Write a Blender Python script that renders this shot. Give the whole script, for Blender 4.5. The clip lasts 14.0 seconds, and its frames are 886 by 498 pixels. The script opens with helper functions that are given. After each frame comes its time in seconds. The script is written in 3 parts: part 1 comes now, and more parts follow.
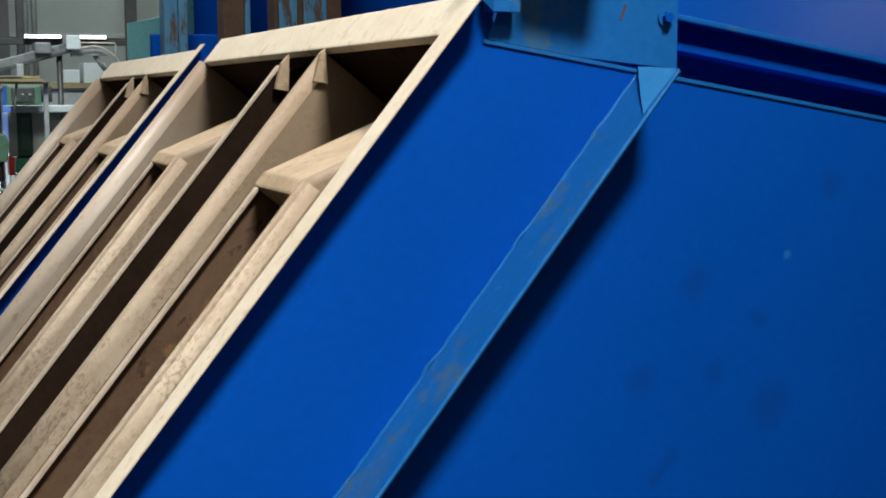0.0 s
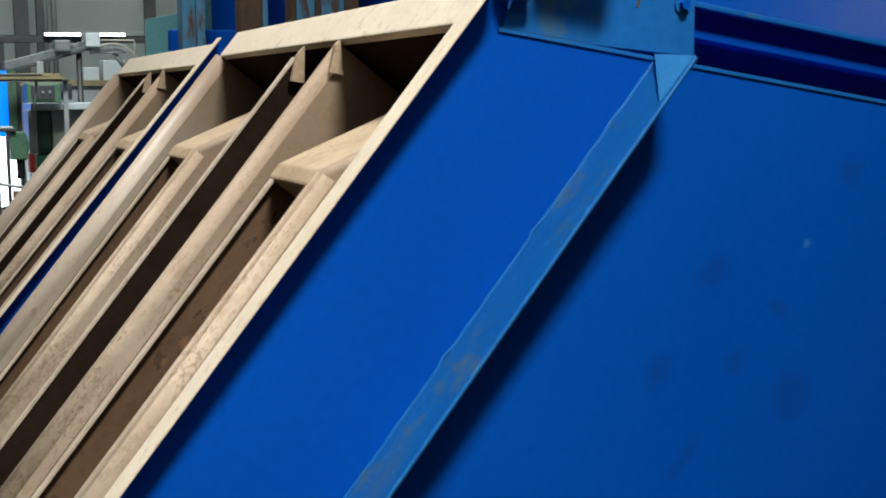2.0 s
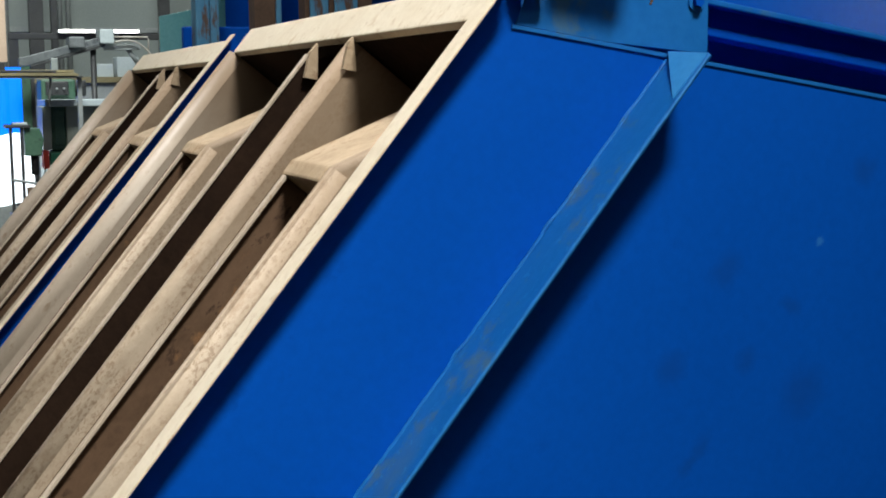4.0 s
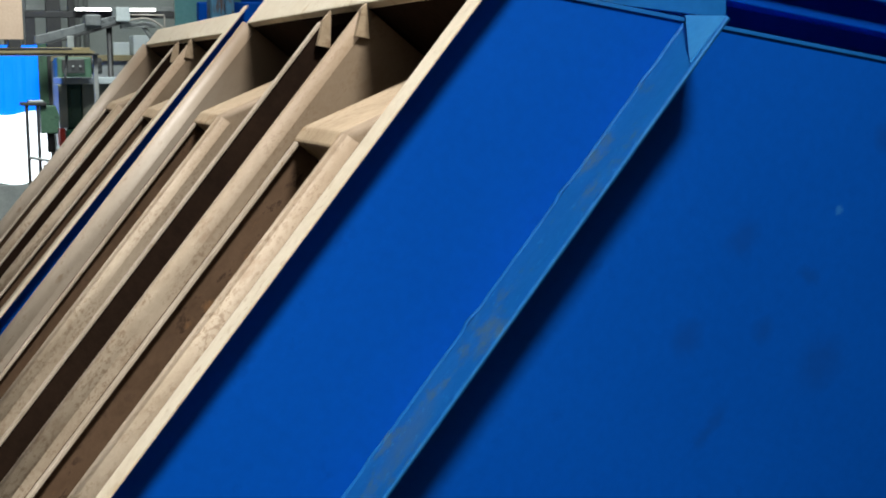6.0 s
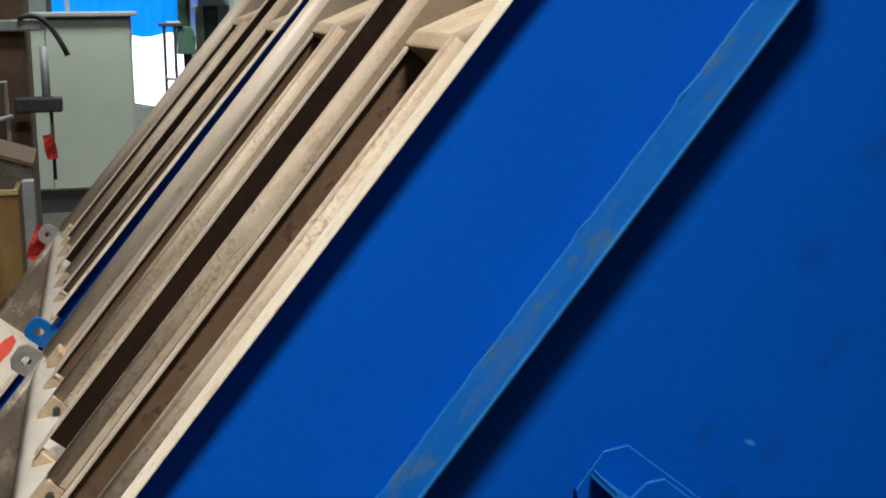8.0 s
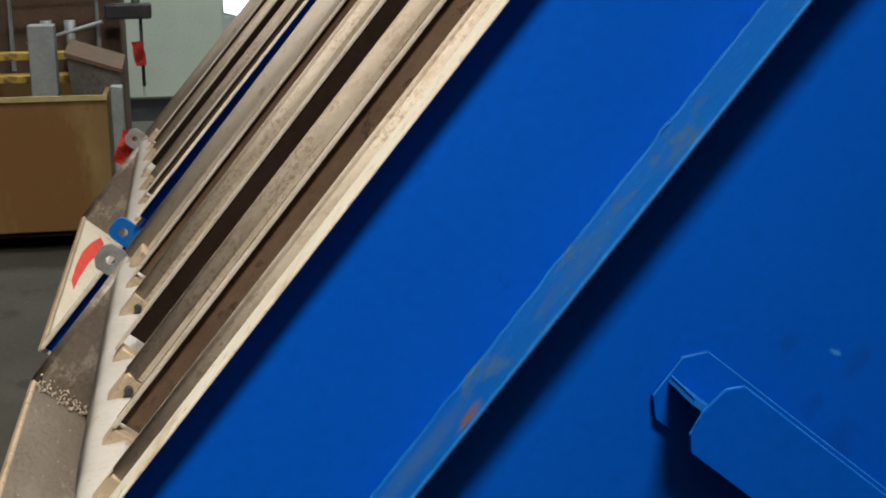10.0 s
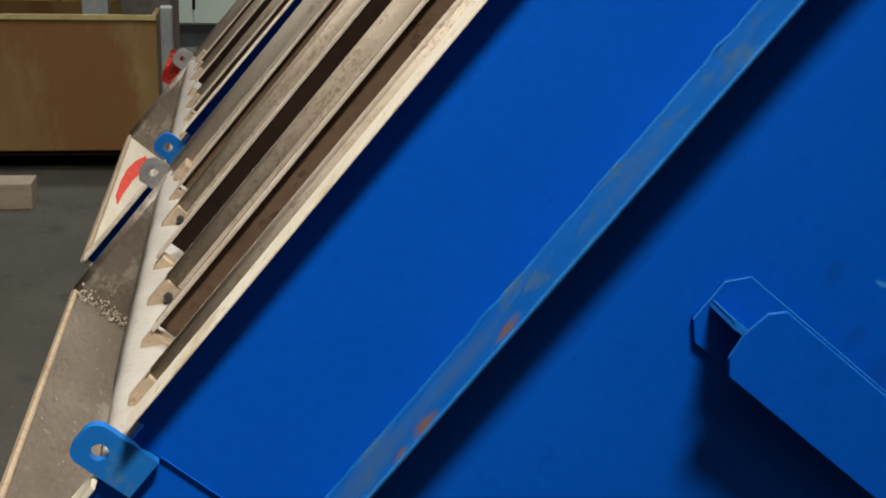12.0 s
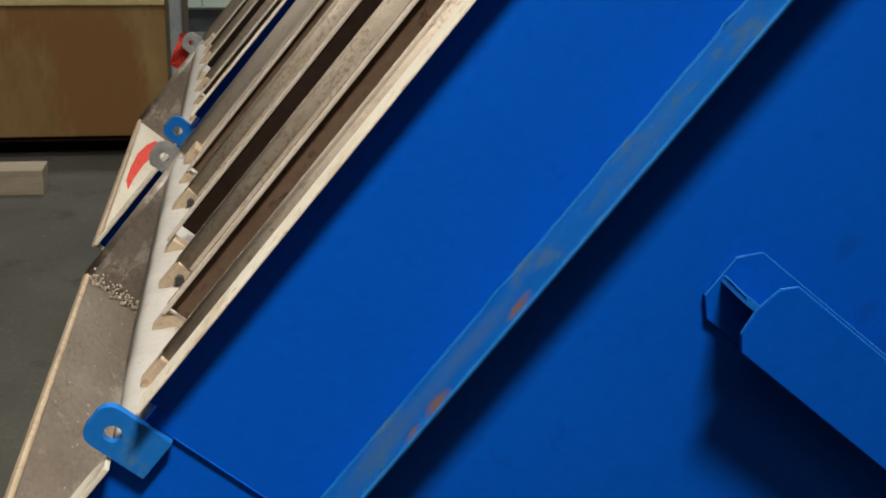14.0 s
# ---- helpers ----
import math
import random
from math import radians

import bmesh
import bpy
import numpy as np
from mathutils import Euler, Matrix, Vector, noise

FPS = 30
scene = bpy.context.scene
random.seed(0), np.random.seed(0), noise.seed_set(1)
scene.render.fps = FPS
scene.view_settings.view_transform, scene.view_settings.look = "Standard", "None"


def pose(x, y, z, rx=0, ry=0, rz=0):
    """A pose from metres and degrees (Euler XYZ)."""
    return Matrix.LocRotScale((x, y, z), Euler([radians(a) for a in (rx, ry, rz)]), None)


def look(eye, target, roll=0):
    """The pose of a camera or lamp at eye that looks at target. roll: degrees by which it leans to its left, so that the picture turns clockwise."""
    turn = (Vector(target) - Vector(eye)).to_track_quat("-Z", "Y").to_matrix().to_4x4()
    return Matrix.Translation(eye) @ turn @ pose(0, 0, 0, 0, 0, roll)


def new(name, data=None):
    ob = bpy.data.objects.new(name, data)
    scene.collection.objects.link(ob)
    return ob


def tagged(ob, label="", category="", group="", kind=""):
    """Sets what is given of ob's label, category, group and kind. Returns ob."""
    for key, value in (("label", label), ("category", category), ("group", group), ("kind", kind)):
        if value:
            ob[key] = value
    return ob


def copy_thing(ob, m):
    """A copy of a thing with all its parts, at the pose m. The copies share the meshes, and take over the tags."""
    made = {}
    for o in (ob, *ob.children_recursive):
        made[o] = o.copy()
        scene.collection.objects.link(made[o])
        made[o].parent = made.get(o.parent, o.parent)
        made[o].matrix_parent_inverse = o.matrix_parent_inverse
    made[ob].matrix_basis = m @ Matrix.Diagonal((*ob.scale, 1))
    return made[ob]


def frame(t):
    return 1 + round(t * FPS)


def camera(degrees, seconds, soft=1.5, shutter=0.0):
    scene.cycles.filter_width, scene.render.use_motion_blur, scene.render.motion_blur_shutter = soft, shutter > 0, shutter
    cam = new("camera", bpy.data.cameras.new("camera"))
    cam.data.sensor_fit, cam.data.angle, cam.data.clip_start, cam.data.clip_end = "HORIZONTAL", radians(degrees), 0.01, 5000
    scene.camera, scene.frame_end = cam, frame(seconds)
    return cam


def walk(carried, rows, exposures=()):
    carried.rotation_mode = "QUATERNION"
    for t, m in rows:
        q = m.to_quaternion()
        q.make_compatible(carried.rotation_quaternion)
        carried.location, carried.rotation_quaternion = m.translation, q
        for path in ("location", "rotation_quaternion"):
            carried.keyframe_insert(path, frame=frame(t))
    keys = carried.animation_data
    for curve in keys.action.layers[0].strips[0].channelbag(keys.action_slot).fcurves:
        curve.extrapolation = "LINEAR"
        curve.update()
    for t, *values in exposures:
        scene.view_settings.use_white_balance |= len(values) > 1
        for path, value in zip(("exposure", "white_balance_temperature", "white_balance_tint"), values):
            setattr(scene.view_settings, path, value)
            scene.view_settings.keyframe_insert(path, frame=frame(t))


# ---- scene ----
PATH = [
    (0.0, 0.3079, -1.7399, 1.6248, 83.356, 0.254, -22.975),
    (0.5, 0.3064, -1.7422, 1.6245, 83.346, 0.131, -22.427),
    (1.0, 0.3095, -1.7411, 1.6214, 83.373, 0.174, -22.313),
    (1.5, 0.3137, -1.7372, 1.6186, 83.317, 0.410, -22.277),
    (2.0, 0.3181, -1.7322, 1.6147, 83.191, 0.642, -22.132),
    (2.5, 0.3186, -1.7331, 1.6148, 83.036, 0.494, -21.949),
    (3.0, 0.3171, -1.7368, 1.6146, 83.125, 0.427, -21.771),
    (5.5, 0.3229, -1.7233, 1.6006, 82.789, 0.622, -21.244),
    (6.0, 0.3305, -1.7154, 1.5882, 82.298, 0.414, -20.827),
    (6.5, 0.3484, -1.6987, 1.5838, 81.258, 0.462, -19.954),
    (7.0, 0.3554, -1.6933, 1.5727, 80.627, 0.270, -17.864),
    (7.5, 0.3789, -1.6759, 1.5634, 79.800, 0.450, -16.402),
    (8.0, 0.3874, -1.6671, 1.5494, 79.185, 0.439, -14.854),
    (8.5, 0.3971, -1.6592, 1.5391, 78.286, 0.506, -13.237),
    (11.0, 0.4092, -1.6331, 1.4911, 74.288, -0.328, -10.117),
    (11.5, 0.4064, -1.6377, 1.4773, 73.765, -0.886, -9.413),
    (12.0, 0.4076, -1.6360, 1.4708, 73.060, -1.535, -8.528),
    (12.5, 0.4088, -1.6344, 1.4652, 72.608, -1.238, -8.314),
    (13.0, 0.4093, -1.6331, 1.4645, 72.313, -0.921, -8.131),
    (13.5, 0.4092, -1.6347, 1.4632, 72.238, -0.772, -8.111),
    (14.0, 0.4094, -1.6353, 1.4641, 72.316, -0.823, -8.223),
]
cam = camera(37.39, 14.0, soft=1.9)
walk(cam, [(t, pose(*p)) for t, *p in PATH])

# ---- world and lamps ----
world = bpy.data.worlds.new("hall_air")
scene.world = world
world.use_nodes = True
world.node_tree.nodes["Background"].inputs[0].default_value = (0.75, 0.85, 1.0, 1)
world.node_tree.nodes["Background"].inputs[1].default_value = 0.02
scene.view_settings.exposure = 0.0


def area(name, at, to, sx, sy, watts, colour, spread=180.0):
    d = bpy.data.lights.new(name, "AREA")
    d.shape, d.size, d.size_y, d.energy, d.color = "RECTANGLE", sx, sy, watts, colour
    d.spread = radians(spread)
    ob = new(name, d)
    ob.matrix_world = look(at, to)
    return ob


area("hall_lamp_front", (1.3, -2.9, 6.0), (-0.3, 0.0, 0.8), 1.3, 0.55, 96, (1.0, 0.96, 0.89), 74)
# Unseen fill lamp, added to lift the shadows on the side plate.
area("hall_lamp_south", (-0.6, -6.3, 6.3), (0.0, -1.0, 0.0), 6.0, 1.2, 55, (1.0, 0.96, 0.89))
area("hall_lamp_over", (0.6, 1.9, 6.3), (0.7, 1.3, 0.8), 1.4, 0.8, 190, (1.0, 0.975, 0.94), 150)
# Unseen lamp, placed where its reflection lights up the glossy beam.
area("hall_lamp_east", (6.7, -4.5, 3.6), (1.75, 0.08, 1.75), 0.9, 0.35, 5, (1.0, 0.96, 0.89))
# Two unseen fill lamps, added to brighten cabinet, machines and back wall.
area("hall_lamp_back", (0.9, 6.6, 6.3), (0.8, 9.2, 0.8), 3.0, 1.2, 300, (0.93, 1.0, 0.97), 120)
area("hall_lamp_far", (1.5, 11.8, 6.3), (1.8, 13.5, 1.0), 3.0, 1.2, 190, (0.93, 1.0, 0.98))


# ---- materials ----
def surface(name, low, high, scale=6.0, rough=0.5, metal=0.0, bump=0.08, fine=60.0, spots=None, spot_scale=9.0, spot_cut=0.62, stretch=(1, 1, 1), sheen=0.5, flecks=None, fleck_scale=90.0, fleck_cut=0.6, stains=()):
    """Two colours mixed by broad noise, fine grain in colour, gloss and relief, and stains of a third colour."""
    m = bpy.data.materials.new(name)
    m.use_nodes = True
    n, l = m.node_tree.nodes, m.node_tree.links
    p = n["Principled BSDF"]
    where, size = n.new("ShaderNodeTexCoord"), n.new("ShaderNodeMapping")
    size.inputs["Scale"].default_value = stretch
    l.new(where.outputs["Object"], size.inputs[0])

    def cloud(s, detail, rgh=0.6):
        c = n.new("ShaderNodeTexNoise")
        c.inputs["Scale"].default_value, c.inputs["Detail"].default_value, c.inputs["Roughness"].default_value = s, detail, rgh
        l.new(size.outputs[0], c.inputs["Vector"])
        return c

    def ramp(c, a, b):
        r = n.new("ShaderNodeMapRange")
        r.inputs["From Min"].default_value, r.inputs["From Max"].default_value = a, b
        l.new(c, r.inputs["Value"])
        return r.outputs[0]

    def mix(f, a, b, kind="MIX"):
        x = n.new("ShaderNodeMix")
        x.data_type, x.blend_type = "RGBA", kind
        for v, i in ((f, 0), (a, 6), (b, 7)):
            if isinstance(v, (tuple, list)):
                x.inputs[i].default_value = (*v, 1)
            elif isinstance(v, float):
                x.inputs[i].default_value = v
            else:
                l.new(v, x.inputs[i])
        return x.outputs[2]

    broad, grain = cloud(scale, 6), cloud(fine, 4)
    col = mix(ramp(broad.outputs[0], 0.32, 0.68), low, high)
    col = mix(0.35, col, mix(ramp(grain.outputs[0], 0.3, 0.7), tuple(c * 0.8 for c in low), high))
    if spots:
        s = cloud(spot_scale, 8, 0.7)
        col = mix(ramp(s.outputs[0], spot_cut, spot_cut + 0.07), col, spots)
    if flecks:
        s = cloud(fleck_scale, 5, 0.65)
        patchy = cloud(fleck_scale * 0.12, 3)
        both = n.new("ShaderNodeMath")
        both.operation = "MULTIPLY"
        l.new(ramp(s.outputs[0], fleck_cut - 0.05, fleck_cut + 0.06), both.inputs[0])
        l.new(ramp(patchy.outputs[0], 0.38, 0.58), both.inputs[1])
        col = mix(both.outputs[0], col, flecks)
    if stains:
        warp = n.new("ShaderNodeVectorMath")
        warp.operation = "MULTIPLY_ADD"
        ragged = cloud(26.0, 6, 0.7)
        l.new(ragged.outputs["Color"], warp.inputs[0])
        warp.inputs[1].default_value = (0.045, 0.045, 0.045)
        l.new(where.outputs["Object"], warp.inputs[2])
    for at, reach, tint, amount in stains:
        off, wide, far = n.new("ShaderNodeVectorMath"), n.new("ShaderNodeVectorMath"), n.new("ShaderNodeVectorMath")
        off.operation, wide.operation, far.operation = "SUBTRACT", "DIVIDE", "LENGTH"
        l.new(warp.outputs[0], off.inputs[0])
        off.inputs[1].default_value = [c + 0.0225 for c in at]
        l.new(off.outputs[0], wide.inputs[0])
        wide.inputs[1].default_value = reach
        l.new(wide.outputs[0], far.inputs[0])
        edge = n.new("ShaderNodeMapRange")
        edge.inputs["From Min"].default_value, edge.inputs["From Max"].default_value = 1.25, 0.35
        edge.inputs["To Max"].default_value = amount
        l.new(far.outputs["Value"], edge.inputs["Value"])
        col = mix(edge.outputs[0], col, tint)
    l.new(col, p.inputs["Base Color"])
    g = n.new("ShaderNodeMapRange")
    g.inputs["To Min"].default_value, g.inputs["To Max"].default_value = max(0.03, rough - 0.1), min(1, rough + 0.12)
    l.new(broad.outputs[0], g.inputs["Value"])
    l.new(g.outputs[0], p.inputs["Roughness"])
    p.inputs["Metallic"].default_value, p.inputs["Specular IOR Level"].default_value = metal, sheen
    if bump:
        b, h = n.new("ShaderNodeBump"), n.new("ShaderNodeMath")
        h.operation = "ADD"
        l.new(broad.outputs[0], h.inputs[0])
        l.new(grain.outputs[0], h.inputs[1])
        b.inputs["Strength"].default_value, b.inputs["Distance"].default_value = bump, 0.01
        l.new(h.outputs[0], b.inputs["Height"])
        l.new(b.outputs[0], p.inputs["Normal"])
    return m


def glow(name, colour, power):
    m = bpy.data.materials.new(name)
    m.use_nodes = True
    p = m.node_tree.nodes["Principled BSDF"]
    p.inputs["Base Color"].default_value = (*colour, 1)
    p.inputs["Emission Color"].default_value, p.inputs["Emission Strength"].default_value = (*colour, 1), power
    return m


BLUE = surface("blue_paint", (0.0, 0.072, 0.43), (0.0, 0.086, 0.50), 2.0, 0.5, bump=0.03, sheen=0.09, spots=(0.004, 0.05, 0.22), spot_scale=7, spot_cut=0.70)
RUSTTINT = (0.24, 0.12, 0.02)
RIB = surface("faded_blue_paint", (0.003, 0.115, 0.42), (0.010, 0.145, 0.46), 5.0, 0.45, bump=0.05, sheen=0.25, spots=(0.05, 0.15, 0.29), spot_scale=7, spot_cut=0.56)
RIBPAINT = surface("rib_paint", (0.003, 0.115, 0.42), (0.010, 0.145, 0.46), 5.0, 0.45, bump=0.05, sheen=0.25, spots=(0.055, 0.15, 0.27), spot_scale=7, spot_cut=0.53, flecks=(0.02, 0.21, 0.55), fleck_scale=45, fleck_cut=0.63,
                   stains=[((0.478, -0.092, -0.268), (0.024, 0.016, 0.03), RUSTTINT, 0.95), ((0.312, -0.092, -0.268), (0.022, 0.016, 0.03), RUSTTINT, 0.95), ((0.262, -0.098, -0.268), (0.015, 0.009, 0.03), RUSTTINT, 0.8), ((0.115, -0.09, -0.268), (0.03, 0.014, 0.03), RUSTTINT, 0.6), ((0.395, -0.05, -0.268), (0.09, 0.03, 0.04), (0.07, 0.14, 0.22), 0.5), ((0.22, -0.05, -0.268), (0.10, 0.035, 0.04), (0.07, 0.14, 0.22), 0.55), ((0.74, -0.06, -0.268), (0.06, 0.03, 0.04), (0.06, 0.15, 0.26), 0.45)])
CREAM = surface("cream_coating", (0.66, 0.575, 0.435), (0.76, 0.70, 0.575), 5, 0.5, bump=0.06, spots=(0.54, 0.43, 0.29), spot_scale=7, spot_cut=0.60, flecks=(0.44, 0.33, 0.21), fleck_scale=38, fleck_cut=0.63)
TAN = surface("worn_tan_coating", (0.42, 0.34, 0.25), (0.56, 0.475, 0.37), 7, 0.55, bump=0.16, spots=(0.36, 0.27, 0.19), spot_scale=10, spot_cut=0.56, stretch=(0.7, 1.2, 1.2), fine=70, sheen=0.3, flecks=(0.31, 0.235, 0.165), fleck_scale=140, fleck_cut=0.54,
              # Browner wear near the head; its wide reach also dims over-lit bars by colour.
              stains=[((1.30, 0.6, -0.06), (0.52, 3.0, 0.4), (0.22, 0.155, 0.097), 0.8)])
DUSTY = surface("dusty_tan_coating", (0.115, 0.09, 0.066), (0.235, 0.195, 0.155), 4, 0.4, bump=0.10, spots=(0.31, 0.265, 0.21), spot_scale=6, spot_cut=0.56, stretch=(1, 0.7, 1.5), flecks=(0.12, 0.092, 0.066), fleck_scale=90, fleck_cut=0.56)
# Caked dirt; its near-black also puts shade of recesses and tank gap into colour.
DIRTSHADE = surface("dark_dirt_and_shade", (0.013, 0.008, 0.006), (0.030, 0.018, 0.012), 9, 0.9, bump=0.15, sheen=0.05)
FARTAN = surface("smooth_grey_tan_coating", (0.40, 0.34, 0.27), (0.52, 0.455, 0.375), 3, 0.45, bump=0.05, sheen=0.4, spots=(0.34, 0.27, 0.20), spot_scale=5, spot_cut=0.62, stretch=(0.5, 1, 1), flecks=(0.30, 0.23, 0.165), fleck_scale=60, fleck_cut=0.62,
                 # Brown head of the wall, with the lintel's shade put into its colour.
                 stains=[((1.32, 1.6, -0.08), (0.26, 3.0, 0.4), (0.20, 0.14, 0.088), 0.8)])
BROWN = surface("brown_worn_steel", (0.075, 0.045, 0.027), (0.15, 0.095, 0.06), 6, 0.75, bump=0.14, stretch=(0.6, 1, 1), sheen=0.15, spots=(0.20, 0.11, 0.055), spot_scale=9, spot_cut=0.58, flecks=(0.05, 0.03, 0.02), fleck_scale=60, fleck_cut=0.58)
WHITE = surface("white_bead_coating", (0.33, 0.30, 0.26), (0.47, 0.44, 0.395), 7, 0.32, bump=0.06, spots=(0.30, 0.24, 0.17), spot_scale=13, spot_cut=0.62, flecks=(0.34, 0.28, 0.21), fleck_scale=60, fleck_cut=0.6)
ZINC = surface("galvanised_steel", (0.35, 0.35, 0.34), (0.55, 0.55, 0.54), 30, 0.42, 0.7, bump=0.05)
CONCRETE = surface("concrete_floor", (0.027, 0.0255, 0.018), (0.060, 0.056, 0.042), 2.6, 0.7, bump=0.05, spots=(0.022, 0.020, 0.015), spot_scale=3.5, spot_cut=0.58, flecks=(0.075, 0.071, 0.056), fleck_scale=30, fleck_cut=0.62)
WALLGREY = surface("grey_wall_panel", (0.20, 0.23, 0.22), (0.30, 0.33, 0.31), 1.0, 0.6, bump=0.03)
DARKSTEEL = surface("dark_steel", (0.03, 0.032, 0.035), (0.07, 0.07, 0.07), 6, 0.5, 0.4)
CABGREEN = surface("grey_green_enamel", (0.30, 0.335, 0.28), (0.38, 0.41, 0.345), 2.0, 0.45, bump=0.02, spots=(0.24, 0.26, 0.21), spot_scale=3, spot_cut=0.66)
TANKPLASTIC = surface("yellowed_tank_plastic", (0.135, 0.070, 0.022), (0.255, 0.165, 0.062), 1.3, 0.4, bump=0.01, spots=(0.17, 0.082, 0.024), spot_scale=1.5, spot_cut=0.50, stretch=(1.5, 1, 0.5), fine=4)

HEAD = surface("sanded_tan_coating", (0.33, 0.24, 0.15), (0.53, 0.42, 0.29), 9, 0.55, bump=0.10, spots=(0.33, 0.215, 0.12), spot_scale=9, spot_cut=0.56, flecks=(0.24, 0.15, 0.085), fleck_scale=55, fleck_cut=0.6)
LIPEDGE = surface("rubbed_pale_edge", (0.42, 0.35, 0.26), (0.60, 0.53, 0.44), 14, 0.45, bump=0.06, flecks=(0.36, 0.27, 0.18), fleck_scale=60, fleck_cut=0.6)
WOOD = surface("pale_timber", (0.19, 0.15, 0.10), (0.33, 0.27, 0.19), 9, 0.8, bump=0.1, stretch=(0.3, 2, 2))
RED = surface("red_paper", (0.62, 0.045, 0.03), (0.78, 0.09, 0.06), 20, 0.8, bump=0.05)
BLACKINK = surface("black_ink", (0.01, 0.01, 0.01), (0.03, 0.03, 0.03), 30, 0.8)
MACHGREEN = surface("machine_green_enamel", (0.03, 0.08, 0.05), (0.07, 0.14, 0.09), 5, 0.45, spots=(0.02, 0.03, 0.025), spot_scale=8, spot_cut=0.6)
MACHGREY = surface("machine_grey", (0.22, 0.24, 0.24), (0.36, 0.38, 0.37), 6, 0.5, 0.2)
TEAL = surface("teal_sheet", (0.10, 0.33, 0.34), (0.18, 0.44, 0.44), 3, 0.3, spots=(0.06, 0.18, 0.20), spot_scale=4, spot_cut=0.6)
STRUT = surface("chipped_light_blue_paint", (0.05, 0.22, 0.42), (0.12, 0.34, 0.52), 8, 0.55, bump=0.15, spots=(0.11, 0.07, 0.05), spot_scale=7, spot_cut=0.54, stretch=(2.5, 2.5, 0.5))
RUSTSTEEL = surface("brown_scaled_steel", (0.07, 0.045, 0.03), (0.16, 0.10, 0.065), 8, 0.75, 0.2, bump=0.2)
YELLOW = surface("yellow_paint", (0.30, 0.19, 0.03), (0.46, 0.32, 0.06), 8, 0.5, spots=(0.14, 0.08, 0.03), spot_scale=12, spot_cut=0.55)
BINSTEEL = surface("dull_bin_steel", (0.10, 0.09, 0.08), (0.20, 0.19, 0.17), 7, 0.5, 0.3, spots=(0.10, 0.06, 0.035), spot_scale=9, spot_cut=0.58)
RIM = surface("yellowed_rim", (0.32, 0.24, 0.08), (0.50, 0.42, 0.20), 5, 0.45, spots=(0.15, 0.08, 0.03), spot_scale=5, spot_cut=0.58)


# ---- mesh helpers ----
def box(x0, x1, y0, y1, z0, z1, bevel=0.0, bm=None):
    bm = bm or bmesh.new()
    vs = [bm.verts.new((x, y, z)) for x in (x0, x1) for y in (y0, y1) for z in (z0, z1)]
    fs = [bm.faces.new([vs[i] for i in q]) for q in ((0, 1, 3, 2), (4, 6, 7, 5), (0, 4, 5, 1), (2, 3, 7, 6), (0, 2, 6, 4), (1, 5, 7, 3))]
    if bevel:
        bmesh.ops.bevel(bm, geom=list({e for f in fs for e in f.edges}), offset=bevel, segments=2, affect="EDGES", profile=0.6)
    return bm


def prism(points, axis, a, b, bevel=0.0, bm=None):
    """A polygon in the two other axes, drawn out along one axis from a to b."""
    bm = bm or bmesh.new()

    def put(p, c):
        return {"x": (c, p[0], p[1]), "y": (p[0], c, p[1]), "z": (p[0], p[1], c)}[axis]
    lo, hi = [bm.verts.new(put(p, a)) for p in points], [bm.verts.new(put(p, b)) for p in points]
    k = len(points)
    fs = [bm.faces.new(lo), bm.faces.new(hi[::-1])] + [bm.faces.new((lo[i], hi[i], hi[(i + 1) % k], lo[(i + 1) % k])) for i in range(k)]
    bmesh.ops.recalc_face_normals(bm, faces=fs)
    if bevel:
        bmesh.ops.bevel(bm, geom=list({e for f in fs for e in f.edges}), offset=bevel, segments=2, affect="EDGES", profile=0.6)
    return bm


def tube(path, r, sides=10, bm=None, r_end=None):
    bm = bm or bmesh.new()
    rings = []
    for i, p in enumerate(path):
        p = Vector(p)
        d = (Vector(path[min(i + 1, len(path) - 1)]) - Vector(path[max(i - 1, 0)])).normalized()
        a = d.orthogonal().normalized() if i == 0 else (a - d * a.dot(d)).normalized()
        c = d.cross(a)
        rr = r if r_end is None else r + (r_end - r) * i / (len(path) - 1)
        rings.append([bm.verts.new(p + (a * math.cos(q) + c * math.sin(q)) * rr) for q in [2 * math.pi * k / sides for k in range(sides)]])
    for r0, r1 in zip(rings, rings[1:]):
        for k in range(sides):
            f = bm.faces.new((r0[k], r0[(k + 1) % sides], r1[(k + 1) % sides], r1[k]))
            f.smooth = sides > 7
    bm.faces.new(rings[0][::-1])
    bm.faces.new(rings[-1])
    return bm


